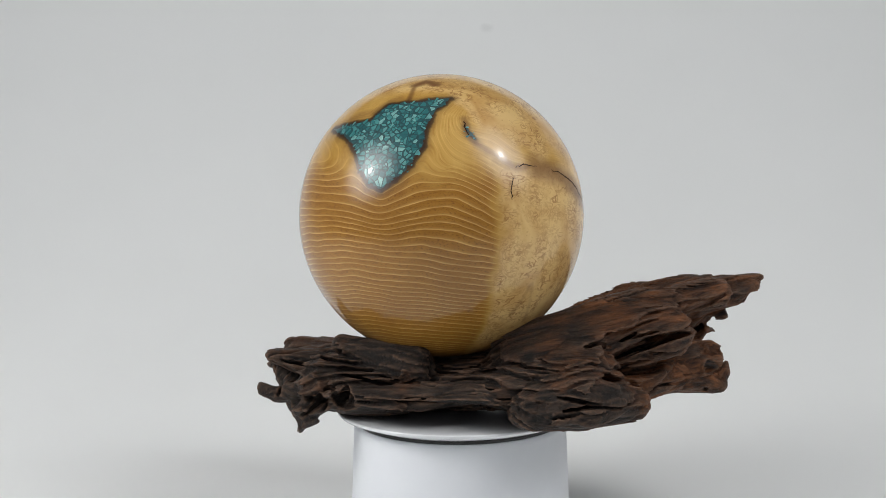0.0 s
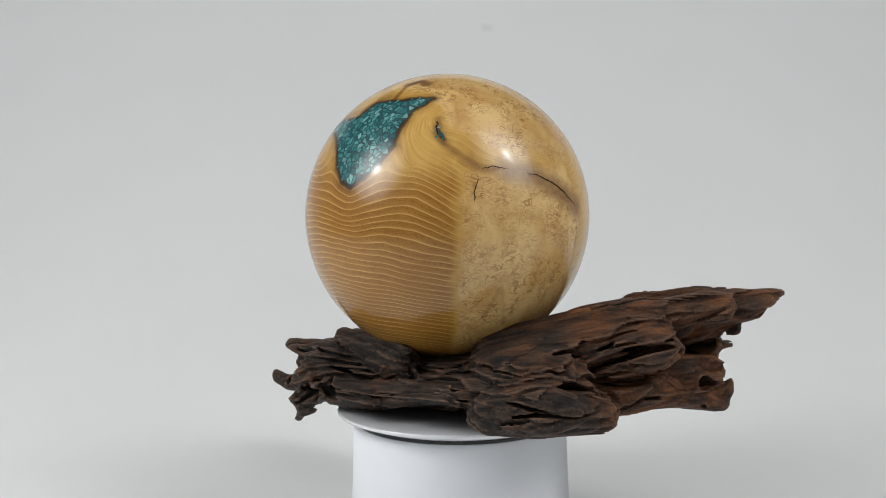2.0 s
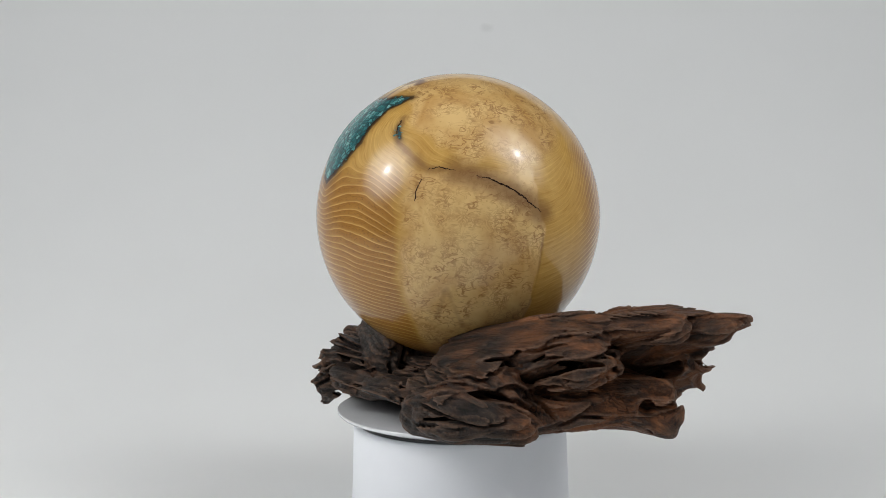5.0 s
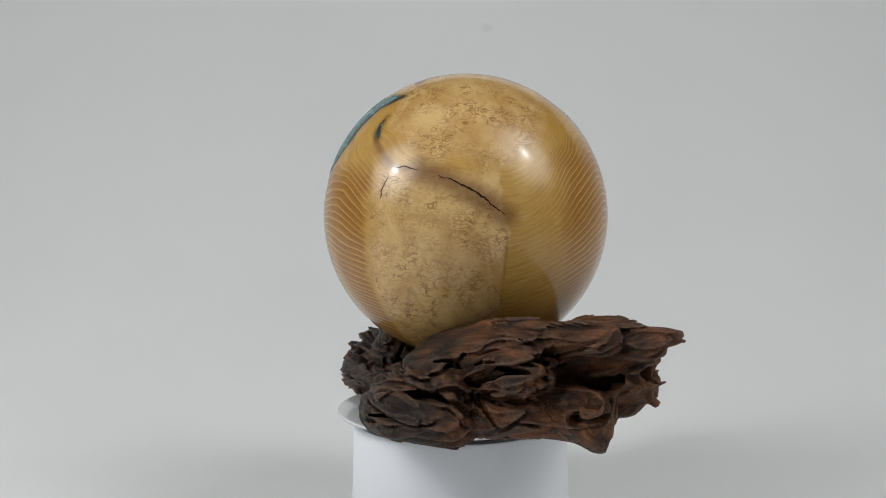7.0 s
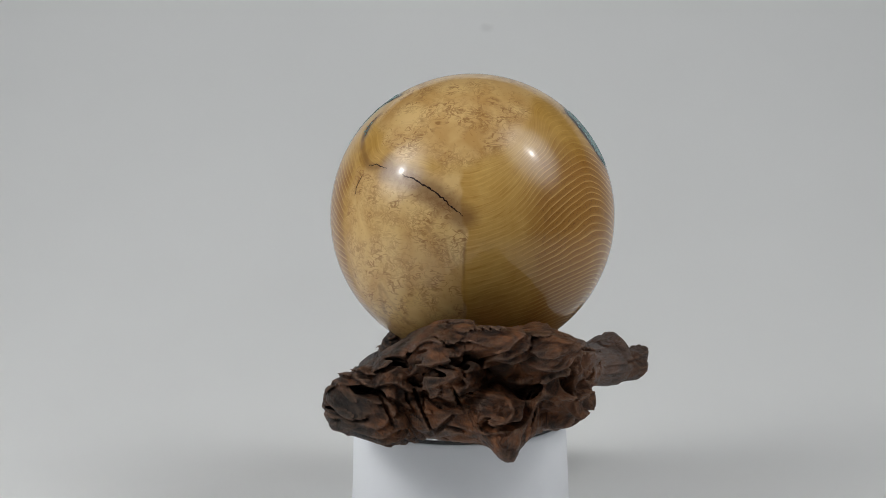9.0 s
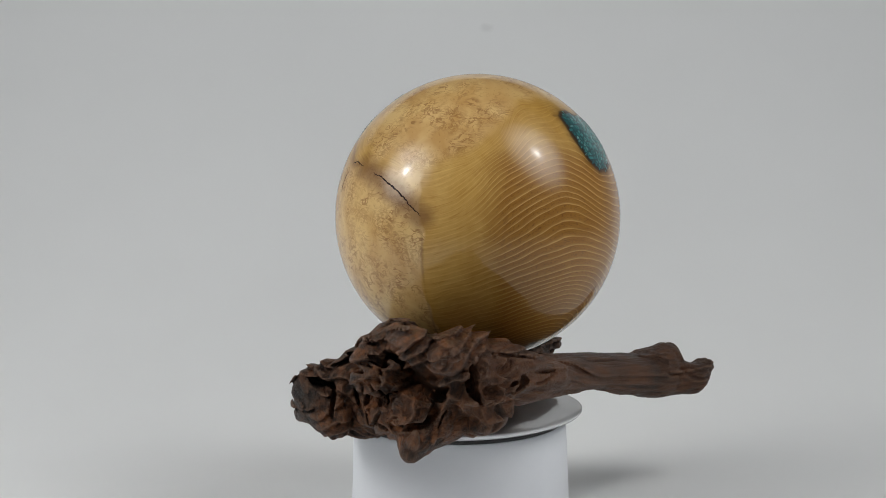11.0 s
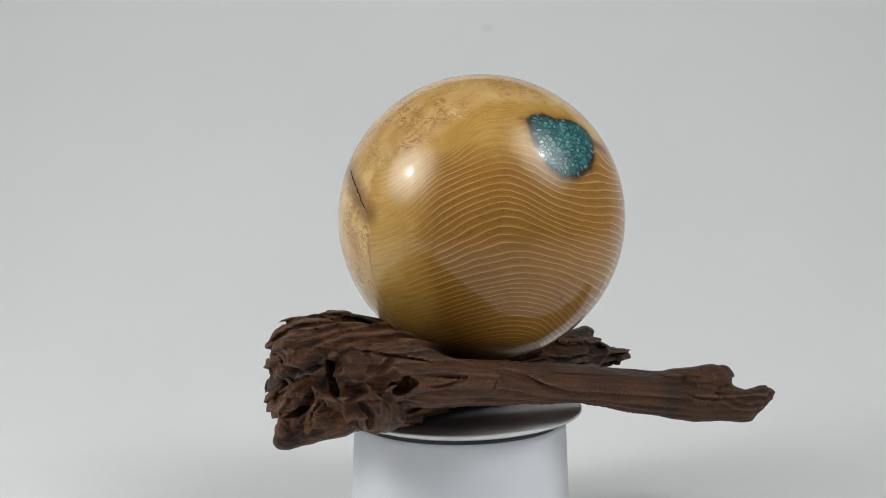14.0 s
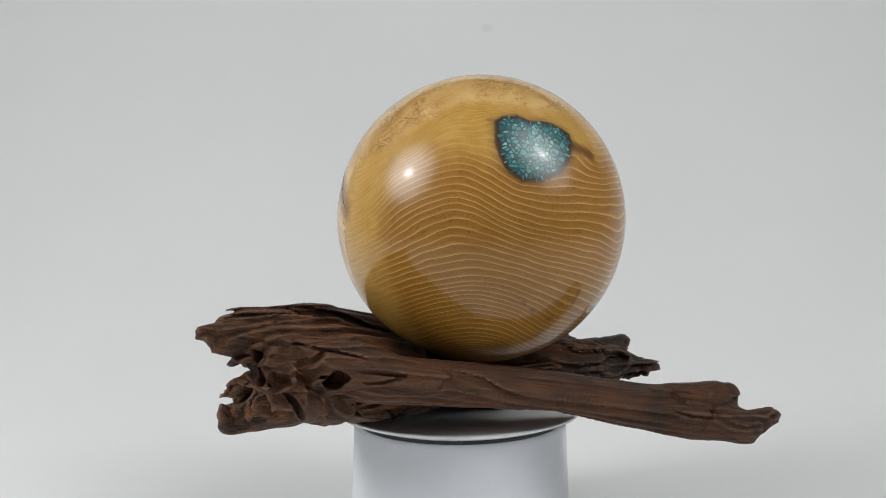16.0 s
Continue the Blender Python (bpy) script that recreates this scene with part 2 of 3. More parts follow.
        if cut:
            self.d[where] = np.maximum(old, -d)
        else:
            d = np.maximum(d, self.base[where] - proud)
            k = np.clip(0.5 + 0.5 * (old - d) / blend, 0, 1)
            self.d[where] = old + (d - old) * k - blend * k * (1 - k)

    def cleft(self, at, n, g, length, wide, deep, bend=1.0):
        """A deep split at a chosen place: outward way n, running along g."""
        n, g = np.array(n, float), np.array(g, float)
        n /= np.linalg.norm(n)
        g -= n * (g @ n)
        self.splinter(np.array(at, float), n, g / np.linalg.norm(g), length, wide, deep, bend, True)

    def folds(self, mask, size, deep, seed):
        """Curled folds and caves, as rot leaves them at a broken end."""
        lo, hi = mask[:3], mask[3:]
        where, (X, Y, Z) = self.box(lo, hi)
        n1, n2 = Rough(seed), Rough(seed + 1)
        bend = n2(X / 11, Y / 11, Z / 11) * 4
        f = np.abs(n1((X + bend) / size, (Y + bend) / size, (Z - bend) / (size * 0.8)))
        f = np.clip(f * 2.4, 0, 1) - 0.42
        edge = 1
        for c, a, b in ((X, lo[0], hi[0]), (Y, lo[1], hi[1]), (Z, lo[2], hi[2])):
            edge = edge * np.clip(np.minimum(c - a, b - c) / 8, 0, 1)
        self.d[where] += deep * f * edge

    def hollow(self, x, y, z, a, b, c):
        """A rounded pit."""
        r = max(a, b, c) + 2
        where, (X, Y, Z) = self.box((x - r, y - r, z - r), (x + r, y + r, z + r))
        q = np.sqrt(((X - x) / a) ** 2 + ((Y - y) / b) ** 2 + ((Z - z) / c) ** 2)
        q = q + Rough(int(abs(x) + abs(y)))(X / 3.5, Y / 3.5, Z / 3.5) * 0.25
        self.d[where] = np.maximum(self.d[where], (1 - q) * min(a, b, c))

    def mesh(self, name):
        d = self.d
        inside = d < 0
        X, Y, Z = self.n
        total = np.zeros((X - 1, Y - 1, Z - 1, 3), np.float32)
        count = np.zeros((X - 1, Y - 1, Z - 1), np.float32)
        corner = [(i, j, k) for i in (0, 1) for j in (0, 1) for k in (0, 1)]

        def at(a, c):
            return a[c[0]:X - 1 + c[0], c[1]:Y - 1 + c[1], c[2]:Z - 1 + c[2]]

        for c in corner:
            for ax in range(3):
                if c[ax]:
                    continue
                e = list(c)
                e[ax] = 1
                cross = at(inside, c) != at(inside, e)
                d0, d1 = at(d, c)[cross], at(d, e)[cross]
                k = d0 / (d0 - d1)
                pt = np.tile(np.array(c, np.float32), (len(k), 1))
                pt[:, ax] += k
                total[cross] += pt
                count[cross] += 1
        used = count > 0
        index = np.full(used.shape, -1, np.int64)
        index[used] = np.arange(used.sum())
        cell = np.argwhere(used)
        verts = (cell + total[used] / count[used][:, None]) * self.step + self.lo
        grain = self.grain[:-1, :-1, :-1][used]
        faces = []
        for ax in range(3):
            o1, o2 = (ax + 1) % 3, (ax + 2) % 3
            s0, s1 = [slice(None)] * 3, [slice(None)] * 3
            s0[ax], s1[ax] = slice(0, -1), slice(1, None)
            a, b = inside[tuple(s0)], inside[tuple(s1)]
            ids = np.argwhere(a != b)
            ids = ids[(ids[:, o1] > 0) & (ids[:, o2] > 0) & (ids[:, o1] < self.n[o1] - 1) & (ids[:, o2] < self.n[o2] - 1)]
            flip = a[tuple(ids.T)]
            quad = []
            for da, db in ((0, 0), (-1, 0), (-1, -1), (0, -1)):
                q = ids.copy()
                q[:, o1] += da
                q[:, o2] += db
                quad.append(index[tuple(q.T)])
            quad = np.stack(quad, 1)
            quad[~flip] = quad[~flip][:, ::-1]
            faces.append(quad)
        faces = np.concatenate(faces)
        # keep the one large piece, drop loose crumbs
        label = np.arange(len(verts))
        ends_ = np.concatenate([faces[:, [k, (k + 1) % 4]] for k in range(4)])
        while True:
            low = np.minimum(label[ends_[:, 0]], label[ends_[:, 1]])
            nxt = label.copy()
            np.minimum.at(nxt, ends_[:, 0], low)
            np.minimum.at(nxt, ends_[:, 1], low)
            nxt = nxt[nxt]
            if (nxt == label).all():
                break
            label = nxt
        big = label == np.bincount(label).argmax()
        faces = (np.cumsum(big) - 1)[faces[big[faces[:, 0]]]]
        verts, grain = verts[big], grain[big]
        me = D.meshes.new(name)
        me.from_pydata((verts * 0.001).tolist(), [], faces.tolist())
        me.polygons.foreach_set("use_smooth", np.ones(len(faces), bool))
        layer = me.attributes.new("grain", "FLOAT_VECTOR", "POINT")
        layer.data.foreach_set("vector", (grain * 0.001).astype(np.float32).ravel())
        return me


def grow(step):
    w = Lump((-104, -72, -84), (140, 112, -6), step)
    # solid middle under the ball
    w.limb([(-28.2, 1.8, -56.5, 21, 11.5), (9.7, -6.8, -53.6, 26.9, 12), (45.1, -1, -51.7, 26.1, 13.4)], 3, 1.2, long=30.0, fine=5)
    # long smooth arm, drooping
    w.limb([(58, 31, -43, 17, 9), (22, 41, -48, 14, 8.5), (-14, 54, -53, 12.5, 7.5), (-42, 66, -60, 12.5, 9), (-62, 76, -64, 12, 10.5)], 5, 0.5, long=70.0, fine=6)
    # broken shoulder of the arm
    w.limb([(-58, 73, -62, 12, 10), (-72, 79, -60, 9, 8), (-78, 82, -58, 4, 5)], 6, 0.7, long=40.0, fine=6)
    # broken end of the arm
    w.limb([(-65.7, 77.8, -64.7, 9.9, 9.7), (-77.5, 91.9, -68.7, 7, 7), (-86.4, 96.8, -64.5, 5, 3.8)], 8, 1.0, long=20.0, fine=4)
    # blunt limb on the other side
    w.limb([(46.4, -28.2, -51.5, 20.7, 18.4), (6.3, -34.2, -53, 14.7, 4.3), (-28.1, -27.6, -56.7, 12.4, 7.4), (-53.8, -13.2, -53.7, 13.8, 11.7)], 7, 1.7, long=42.0, fine=6.5)
    # its splintered end
    w.limb([(-35.5, 0.2, -50.5, 18.1, 11.6), (-62.1, 19.1, -53.6, 10.1, 8.5), (-80.2, 28.1, -54.5, 2.4, 2.5)], 17, 1.2, long=26.0, fine=4.5)
    # hanging lobe
    w.limb([(-46.3, -10, -55.4, 10.6, 8), (-63.5, -22.2, -61.4, 4.6, 4.6), (-63.9, -19.2, -68.8, 4.8, 4.7)], 19, 1.0, long=10.0, fine=4)
    # crest of the limb
    w.limb([(-19.1, -22.5, -46.6, 9.6, 9.6), (-48.6, -7.9, -39, 4.8, 4.8)], 21, 1.3, long=20.0, fine=4)
    # ragged lumps at its end
    w.limb([(-55.4, 9, -54.7, 11.4, 11.3), (-74, 14.4, -54.8, 5.5, 5.5), (-67, 0, -66, 6, 6)], 23, 1.3, long=10.0, fine=4)
    # foot that stands on the platter
    w.limb([(29.6, -48.6, -57.5, 8.8, 8.7), (47.5, -46.7, -53.3, 12.7, 12.8), (69.5, -36, -58.5, 7.4, 7.2)], 9, 1.1, long=30.0, fine=6)
    # toe
    w.limb([(49.9, -43.9, -57.7, 8.1, 6.7), (38, -55, -57, 5.2, 5.6), (23, -51.5, -60, 3, 3.6)], 25, 1.0, long=12.0, fine=4)
    # shoulder beside the ball
    w.limb([(30.7, -18.4, -46.4, 19.9, 16), (60, -12.6, -35.4, 15.2, 15.2), (83.8, -13.1, -32.9, 12, 12)], 27, 1.8, long=34.0, fine=7.5)
    # rising wing
    w.limb([(50.3, 3.2, -43.4, 26.8, 13.9), (75.6, 17.8, -35.4, 19.3, 15.8), (100.1, 18.4, -27.8, 12.5, 12.5), (124, 20.4, -19.7, 4.8, 4.6), (129.2, 26.7, -18.9, 1.5, 1.5)], 11, 1.7, long=44.0, fine=7.5)
    # top ridge of the wing
    w.limb([(49.9, -15, -35.8, 10, 8.1), (65, -12.4, -26.1, 7.2, 7.1), (108, 7.1, -21.5, 7.1, 7)], 29, 1.5, long=38.0, fine=6)
    # back of the wing
    w.limb([(45.3, 40.8, -42.7, 12.2, 6), (71.9, 34.8, -35.5, 10.4, 10.1), (99.8, 27.3, -35.7, 7.1, 13.6)], 13, 0.55, long=45.0, fine=7)
    # bulge under the back
    w.limb([(73.7, 20.9, -52.7, 10.4, 8.9), (89.8, 28.5, -47.4, 8.6, 8.6), (102.5, 26.6, -39.6, 7.2, 10.1)], 31, 0.6, long=24.0, fine=7)
    # belly
    w.limb([(54.9, -6.6, -57.6, 25.8, 9.8), (99.3, 6.3, -49.2, 11.1, 9.9)], 15, 0.9, long=24.0, fine=8)
    # folded, hollowed ends
    w.folds((84, -16, -58, 118, 50, -25), 11.0, 7.5, 61)
    w.folds((-92, -34, -80, -50, 42, -38), 9.0, 3.0, 71)
    w.folds((40, -52, -62, 104, 0, -22), 16.0, 1.6, 81)
    # claw
    w.limb([(88, 6, -53, 15, 10), (104, 4, -58, 6, 5), (111, 4, -60, 3.2, 3.2)], 33, 0.5, long=18.0, fine=6)
    # its hooked tip
    w.limb([(108, 4, -59, 3.5, 3.5), (113, 6, -55, 2.4, 3), (113.5, 7, -52, 1.6, 2)], 35, 0.3, long=8.0, fine=3)
    # smooth flank over the claw
    w.limb([(90, 3, -50, 9, 11), (106, 6, -50.5, 5.5, 8.5)], 43, 0.5, long=24.0, fine=7)
    # point of the wing
    w.limb([(104, 17, -22, 7, 5), (122, 22, -18.5, 4, 3.2), (131, 25.5, -17, 1.4, 1.4)], 37, 0.6, long=24.0, fine=4)
    # knobs and prong of the splintered end
    w.limb([(-62, 8, -50, 7, 6), (-79, 9, -46.8, 4, 3.2)], 39, 0.6, long=10.0, fine=4)
    w.limb([(-64, -4, -58, 6, 5), (-77, -2, -61, 3.4, 3.2), (-84, -1, -58.5, 1.8, 2.4)], 41, 0.5, long=12.0, fine=3)
    # pits
    for x, y, z, a, b, c in ((81, 37, -39, 5.5, 7, 4.5), (103, 36, -38, 4.5, 7, 4.5), (95, 40, -29, 3, 6, 3.5), (108, 28, -47, 4, 6, 5), (112, 12, -40, 7, 8, 4),
                             (-68, -4, -50, 5, 7, 6), (-74, 24, -64, 6, 6, 5), (24.5, 31.5, -48, 1.6, 2.2, 1.4), (46, 26, -56, 1.2, 2.2, 1), (104, -3, -61, 2.0, 5, 2.0), (112, 22, -46, 7, 6, 5), (114, -5, -46, 6, 5, 4.5), (104, -14, -36, 6, 5, 3), (-82, 5, -52.5, 6, 7, 2.8), (-47, -30, -57, 6, 8, 5)):
        w.hollow(x, y, z, a, b, c)
    # caverns under the sheets of the wing, and the curls of its end
    for at, n, g, length, wide, deep in (((63, -16, -36), (0, -1, 0.35), (1, 0.15, 0.12), 16, 3.0, 13), ((77, -24, -46), (0, -1, 0.1), (1, 0.25, 0.15), 15, 2.6, 10),
                                         ((111, -4, -36), (1, -0.2, 0), (0.1, 0.3, 1), 9, 2.2, 10), ((109, 14, -42), (1, 0.3, 0), (0, 0.5, 1), 10, 2.4, 10), ((106, 27, -34), (1, 0.6, 0), (0, -0.4, 1), 9, 2.0, 9),
                                         ((102, -14, -44), (1, -0.5, 0), (0, 0.2, 1), 9, 2.0, 9), ((106, 3, -50), (1, 0, -0.2), (0, 1, 0.4), 9, 2.0, 8)):
        w.cleft(at, n, g, length, wide, deep)
    # deep splits
    for at, n, g, length, wide, deep in (((84, -22, -47), (0.2, -1, 0), (1, 0.3, 0.12), 22, 2.8, 11), ((62, -44, -47), (0, -1, 0.2), (1, 0.25, 0.1), 17, 2.0, 8), ((84, -14, -33), (0, -1, 0.5), (1, 0.3, 0.3), 24, 1.8, 9),
                                         ((96, -4, -26), (0, -1, 0.6), (1, 0.3, 0.3), 22, 1.2, 5), ((74, -22, -39), (0, -1, 0.4), (1, 0.3, 0.28), 24, 2.3, 10), ((52, -28, -38), (-0.2, -1, 0.5), (1, 0.2, 0.3), 16, 1.7, 8),
                                         ((0, -46, -50), (0, -1, 0.1), (1, 0.05, 0), 30, 1.1, 5), ((-14, -40, -56), (0, -1, -0.1), (1, -0.25, 0), 24, 1.1, 5), ((10, -46, -57), (0, -1, -0.2), (1, 0, 0.05), 26, 1.2, 5),
                                         ((-30, -30, -50), (-0.3, -1, 0.3), (1, -0.5, 0), 20, 1.1, 5), ((48, -56, -56), (0, -1, 0), (1, 0.3, 0), 15, 0.9, 4), ((56, -52, -62), (0, -1, 0), (1, 0.4, 0), 18, 0.9, 4),
                                         ((92, 40, -32), (0.1, 1, 0.2), (1, -0.2, -0.5), 11, 1.8, 7), ((70, 48, -36), (0, 1, 0.5), (1, -0.1, 0.1), 16, 0.8, 4), ((-55, 88, -61), (0.3, 1, 0.2), (-1, 0.5, -0.2), 16, 0.9, 4),
                                         ((95, 36, -52), (0.3, 1, 0), (0.5, -0.2, 0.9), 12, 1.6, 6), ((88, 40, -46), (0.2, 1, 0), (0.8, -0.2, 0.7), 12, 1.3, 5)):
        w.cleft(at, n, g, length, wide, deep)
    rng = np.random.RandomState(12)
    rugged = lambda x, y, z: z > -65 and x < 96 and (x > 15 or y < 10) and not y > 20
    ends = lambda x, y, z: x > 92 or (x < -55 and y < 30)
    smooth_side = lambda x, y, z: z > -66 and not (x > 15 and y < 28) and not y < 10
    # overlapping splinters, clefts between them, and fine checks
    w.base = w.d.copy()
    for at, n, g in list(w.skin(rng, 90, rugged)):
        w.splinter(at - n * 0.9, n, g, rng.uniform(7, 24), rng.uniform(1.6, 4.2), rng.uniform(1.5, 2.4), rng.uniform(-1.2, 1.2), False, proud=rng.uniform(0.4, 1.3))
    for at, n, g in list(w.skin(rng, 110, rugged)):
        w.splinter(at, n, g, rng.uniform(8, 30), rng.uniform(0.5, 1.0), rng.uniform(1.8, 4.6), rng.uniform(-1.4, 1.4), True)
    for at, n, g in list(w.skin(rng, 8, ends)):
        r = rng.uniform(2.0, 5.0)
        w.hollow(*(at + n * r * 0.15), r * rng.uniform(0.7, 1.1), r * rng.uniform(0.7, 1.4), r * rng.uniform(0.5, 0.9))
    for at, n, g in list(w.skin(rng, 45, smooth_side)):
        w.splinter(at, n, g, rng.uniform(8, 26), rng.uniform(0.5, 0.8), rng.uniform(0.7, 1.7), rng.uniform(-0.8, 0.8), rng.rand() < 0.7, proud=0.5)
    seat(w)
    return w


def seat(w):
    """Hollow for the ball, and the flat on which the wood rests."""
    where, (X, Y, Z) = w.box((-80, -70, -70), (75, 80, -6))
    ball_ = np.sqrt((X + 7.04) ** 2 + (Y - 6.9) ** 2 + (Z - 12.9) ** 2) - 59.7
    w.d[where] = np.maximum(w.d[where], -ball_)
    where, (X, Y, Z) = w.box((-60, -60, -86), (60, 60, -67.2))
    disc = np.maximum(np.hypot(X, Y) - 53.0, Z + 67.55)
    w.d[where] = np.maximum(w.d[where], -disc)


def driftwood():
    me = grow(0.75).mesh("driftwood")
    me.materials.append(DRIFT)
    return tagged(new("driftwood", me), "dark reddish-brown weathered driftwood piece on the platter", "driftwood")


# ---------------------------------------------------------------- ball
# Places on the ball are (azimuth, elevation) in degrees.
INLAY_BIG = [(-161.6, 39.4), (-143.7, 43.3), (-131.6, 45.3), (-125.4, 54.7), (-105.0, 56.4), (-82.0, 58.9), (-92.7, 52.0), (-97.4, 41.8),
             (-97.7, 34.2), (-102.7, 26.7), (-107.0, 22.1), (-113.6, 17.0), (-119.0, 18.9), (-124.5, 24.2), (-132.4, 32.8), (-142.6, 37.1)]
INLAY_ROUND = [(66.5, 46.4), (70.5, 47.6), (77.4, 47.6), (83.0, 45.1), (96.3, 43.4), (103.0, 38.2), (101.8, 34.4), (96.5, 28.7),
               (89.2, 23.9), (80.7, 21.7), (73.5, 22.0), (68.2, 26.5), (65.4, 34.8), (65.6, 41.0)]
INLAY_EYE = [(-76.8, 42.6), (-75.4, 41.8), (-73.9, 39.4), (-72.6, 37.2), (-73.8, 37.8), (-75.4, 39.8)]


def on_ball(az, el, r=1.0):
    az, el = np.radians(az), np.radians(el)
    return np.stack([r * np.cos(el) * np.cos(az), r * np.cos(el) * np.sin(az), r * np.sin(el)], -1)


class Patch:
    """A flat map, in degrees of arc, of the ball round the middle of an outline."""

    def __init__(self, outline):
        pts = on_ball(*np.array(outline, float).T)
        self.n = pts.mean(0) / np.linalg.norm(pts.mean(0))
        self.e = np.cross((0, 0, 1), self.n)
        self.e /= np.linalg.norm(self.e)
        self.u = np.cross(self.n, self.e)
        self.poly = self.down(pts)

    def down(self, p):
        c = np.clip(p @ self.n, -1, 1)
        ang = np.degrees(np.arccos(c))
        x, y = p @ self.e, p @ self.u
        s = ang / np.maximum(np.hypot(x, y), 1e-9)
        return np.stack([x * s, y * s], -1)

    def up(self, q, r):
        a = np.hypot(q[:, 0], q[:, 1])
        k = np.sin(np.radians(a)) / np.maximum(a, 1e-9)
        return r * (np.cos(np.radians(a))[:, None] * self.n + (q[:, :1] * k[:, None]) * self.e + (q[:, 1:] * k[:, None]) * self.u)

    def ragged(self, seed, steps=6, jag=0.35):
        """The outline with an uneven edge."""
        rng = np.random.RandomState(seed)
        out = []
        for p1, p2 in zip(self.poly, np.roll(self.poly, -1, 0)):
            for s in range(steps):
                out.append(p1 + (p2 - p1) * s / steps + rng.randn(2) * jag * (0.5 if s == 0 else 1))
        return np.array(out)


def outline_gap(q, poly):
    """Signed distance from points to an outline, negative inside."""
    best = np.full(len(q), 1e9)
    odd = np.zeros(len(q), bool)
    for a, b in zip(poly, np.roll(poly, -1, 0)):
        v = b - a
        t = np.clip(((q - a) @ v) / (v @ v), 0, 1)
        best = np.minimum(best, np.hypot(*(q - a - t[:, None] * v).T))
        if a[1] != b[1]:
            odd ^= ((q[:, 1] > min(a[1], b[1])) & (q[:, 1] <= max(a[1], b[1]))) & (q[:, 0] < a[0] + (q[:, 1] - a[1]) * v[0] / v[1])
    return np.where(odd, -best, best)


def line_gap(p, path):
    """Degrees from points of the ball to a path on it."""
    pts = on_ball(*np.array(path, float).T)
    best = np.full(len(p), 9.0)
    for a, b in zip(pts, pts[1:]):
        v = b - a
        t = np.clip(((p - a) @ v) / (v @ v), 0, 1)
        best = np.minimum(best, np.linalg.norm(p - a - t[:, None] * v, axis=1))
    return np.degrees(best)


def step(x, a, b):
    t = np.clip((x - a) / (b - a), 0, 1)
    return t * t * (3 - 2 * t)


def ring_level(az, el):
    """Which growth ring a place lies on: its elevation, less the rise of the rings there."""
    knots = (-180, -150, -127, -112, -101, -85, -72, -62, -30, -11, 4, 21, 40, 49, 61, 67, 81, 97, 118, 140, 180)
    high = (0.5, 3, 3, -1.5, 4.5, 7.5, 1, -6, -12, -18, -13, 4, 11.5, 13, 7.5, 2.5, -1.5, -1.5, -3, -4, 0.5)
    knots2 = (-180, -168, -127, -112, -94, -86, -67, -50, -11, 20.6, 36.6, 52, 67, 81, 92, 126, 150, 180)
    mid = (-5, -3.5, 2.5, 1.2, 0.5, -2, -4.5, -8, -13, -2.4, 3, 6, 3.4, -2, -5, -14, -10, -5)
    low = (-6, -2, 2, 1.5, 1, 0, -3, -8, -12, -3.5, 2, 5, 2, -6, -12, -19, -14, -6)
    knots4 = (-180, -112, -60, -10, 8, 20, 32, 45, 62, 90, 130, 180)
    top = (2, 6, 4, -34, -26, -8, 12, 17, 8, 3, 0, 2)
    table = np.arange(-180, 180.5, 0.5)
    bell = np.exp(-(np.arange(-32, 33) / 13.0) ** 2)
    dh, dm, dl, dt = (np.interp(az, table, np.convolve(np.pad(np.interp(table, kn, v), 32, "wrap"), bell / bell.sum(), "valid"))
                  for kn, v in ((knots, high), (knots2, mid), (knots2, low), (knots4, top)))
    k = step(el, -14, 18)
    d = dm + (dh - dm) * k
    d = d + (dt - d) * step(el, 22, 46)
    return el - (d + (dl - d) * step(-el, 14, 45))


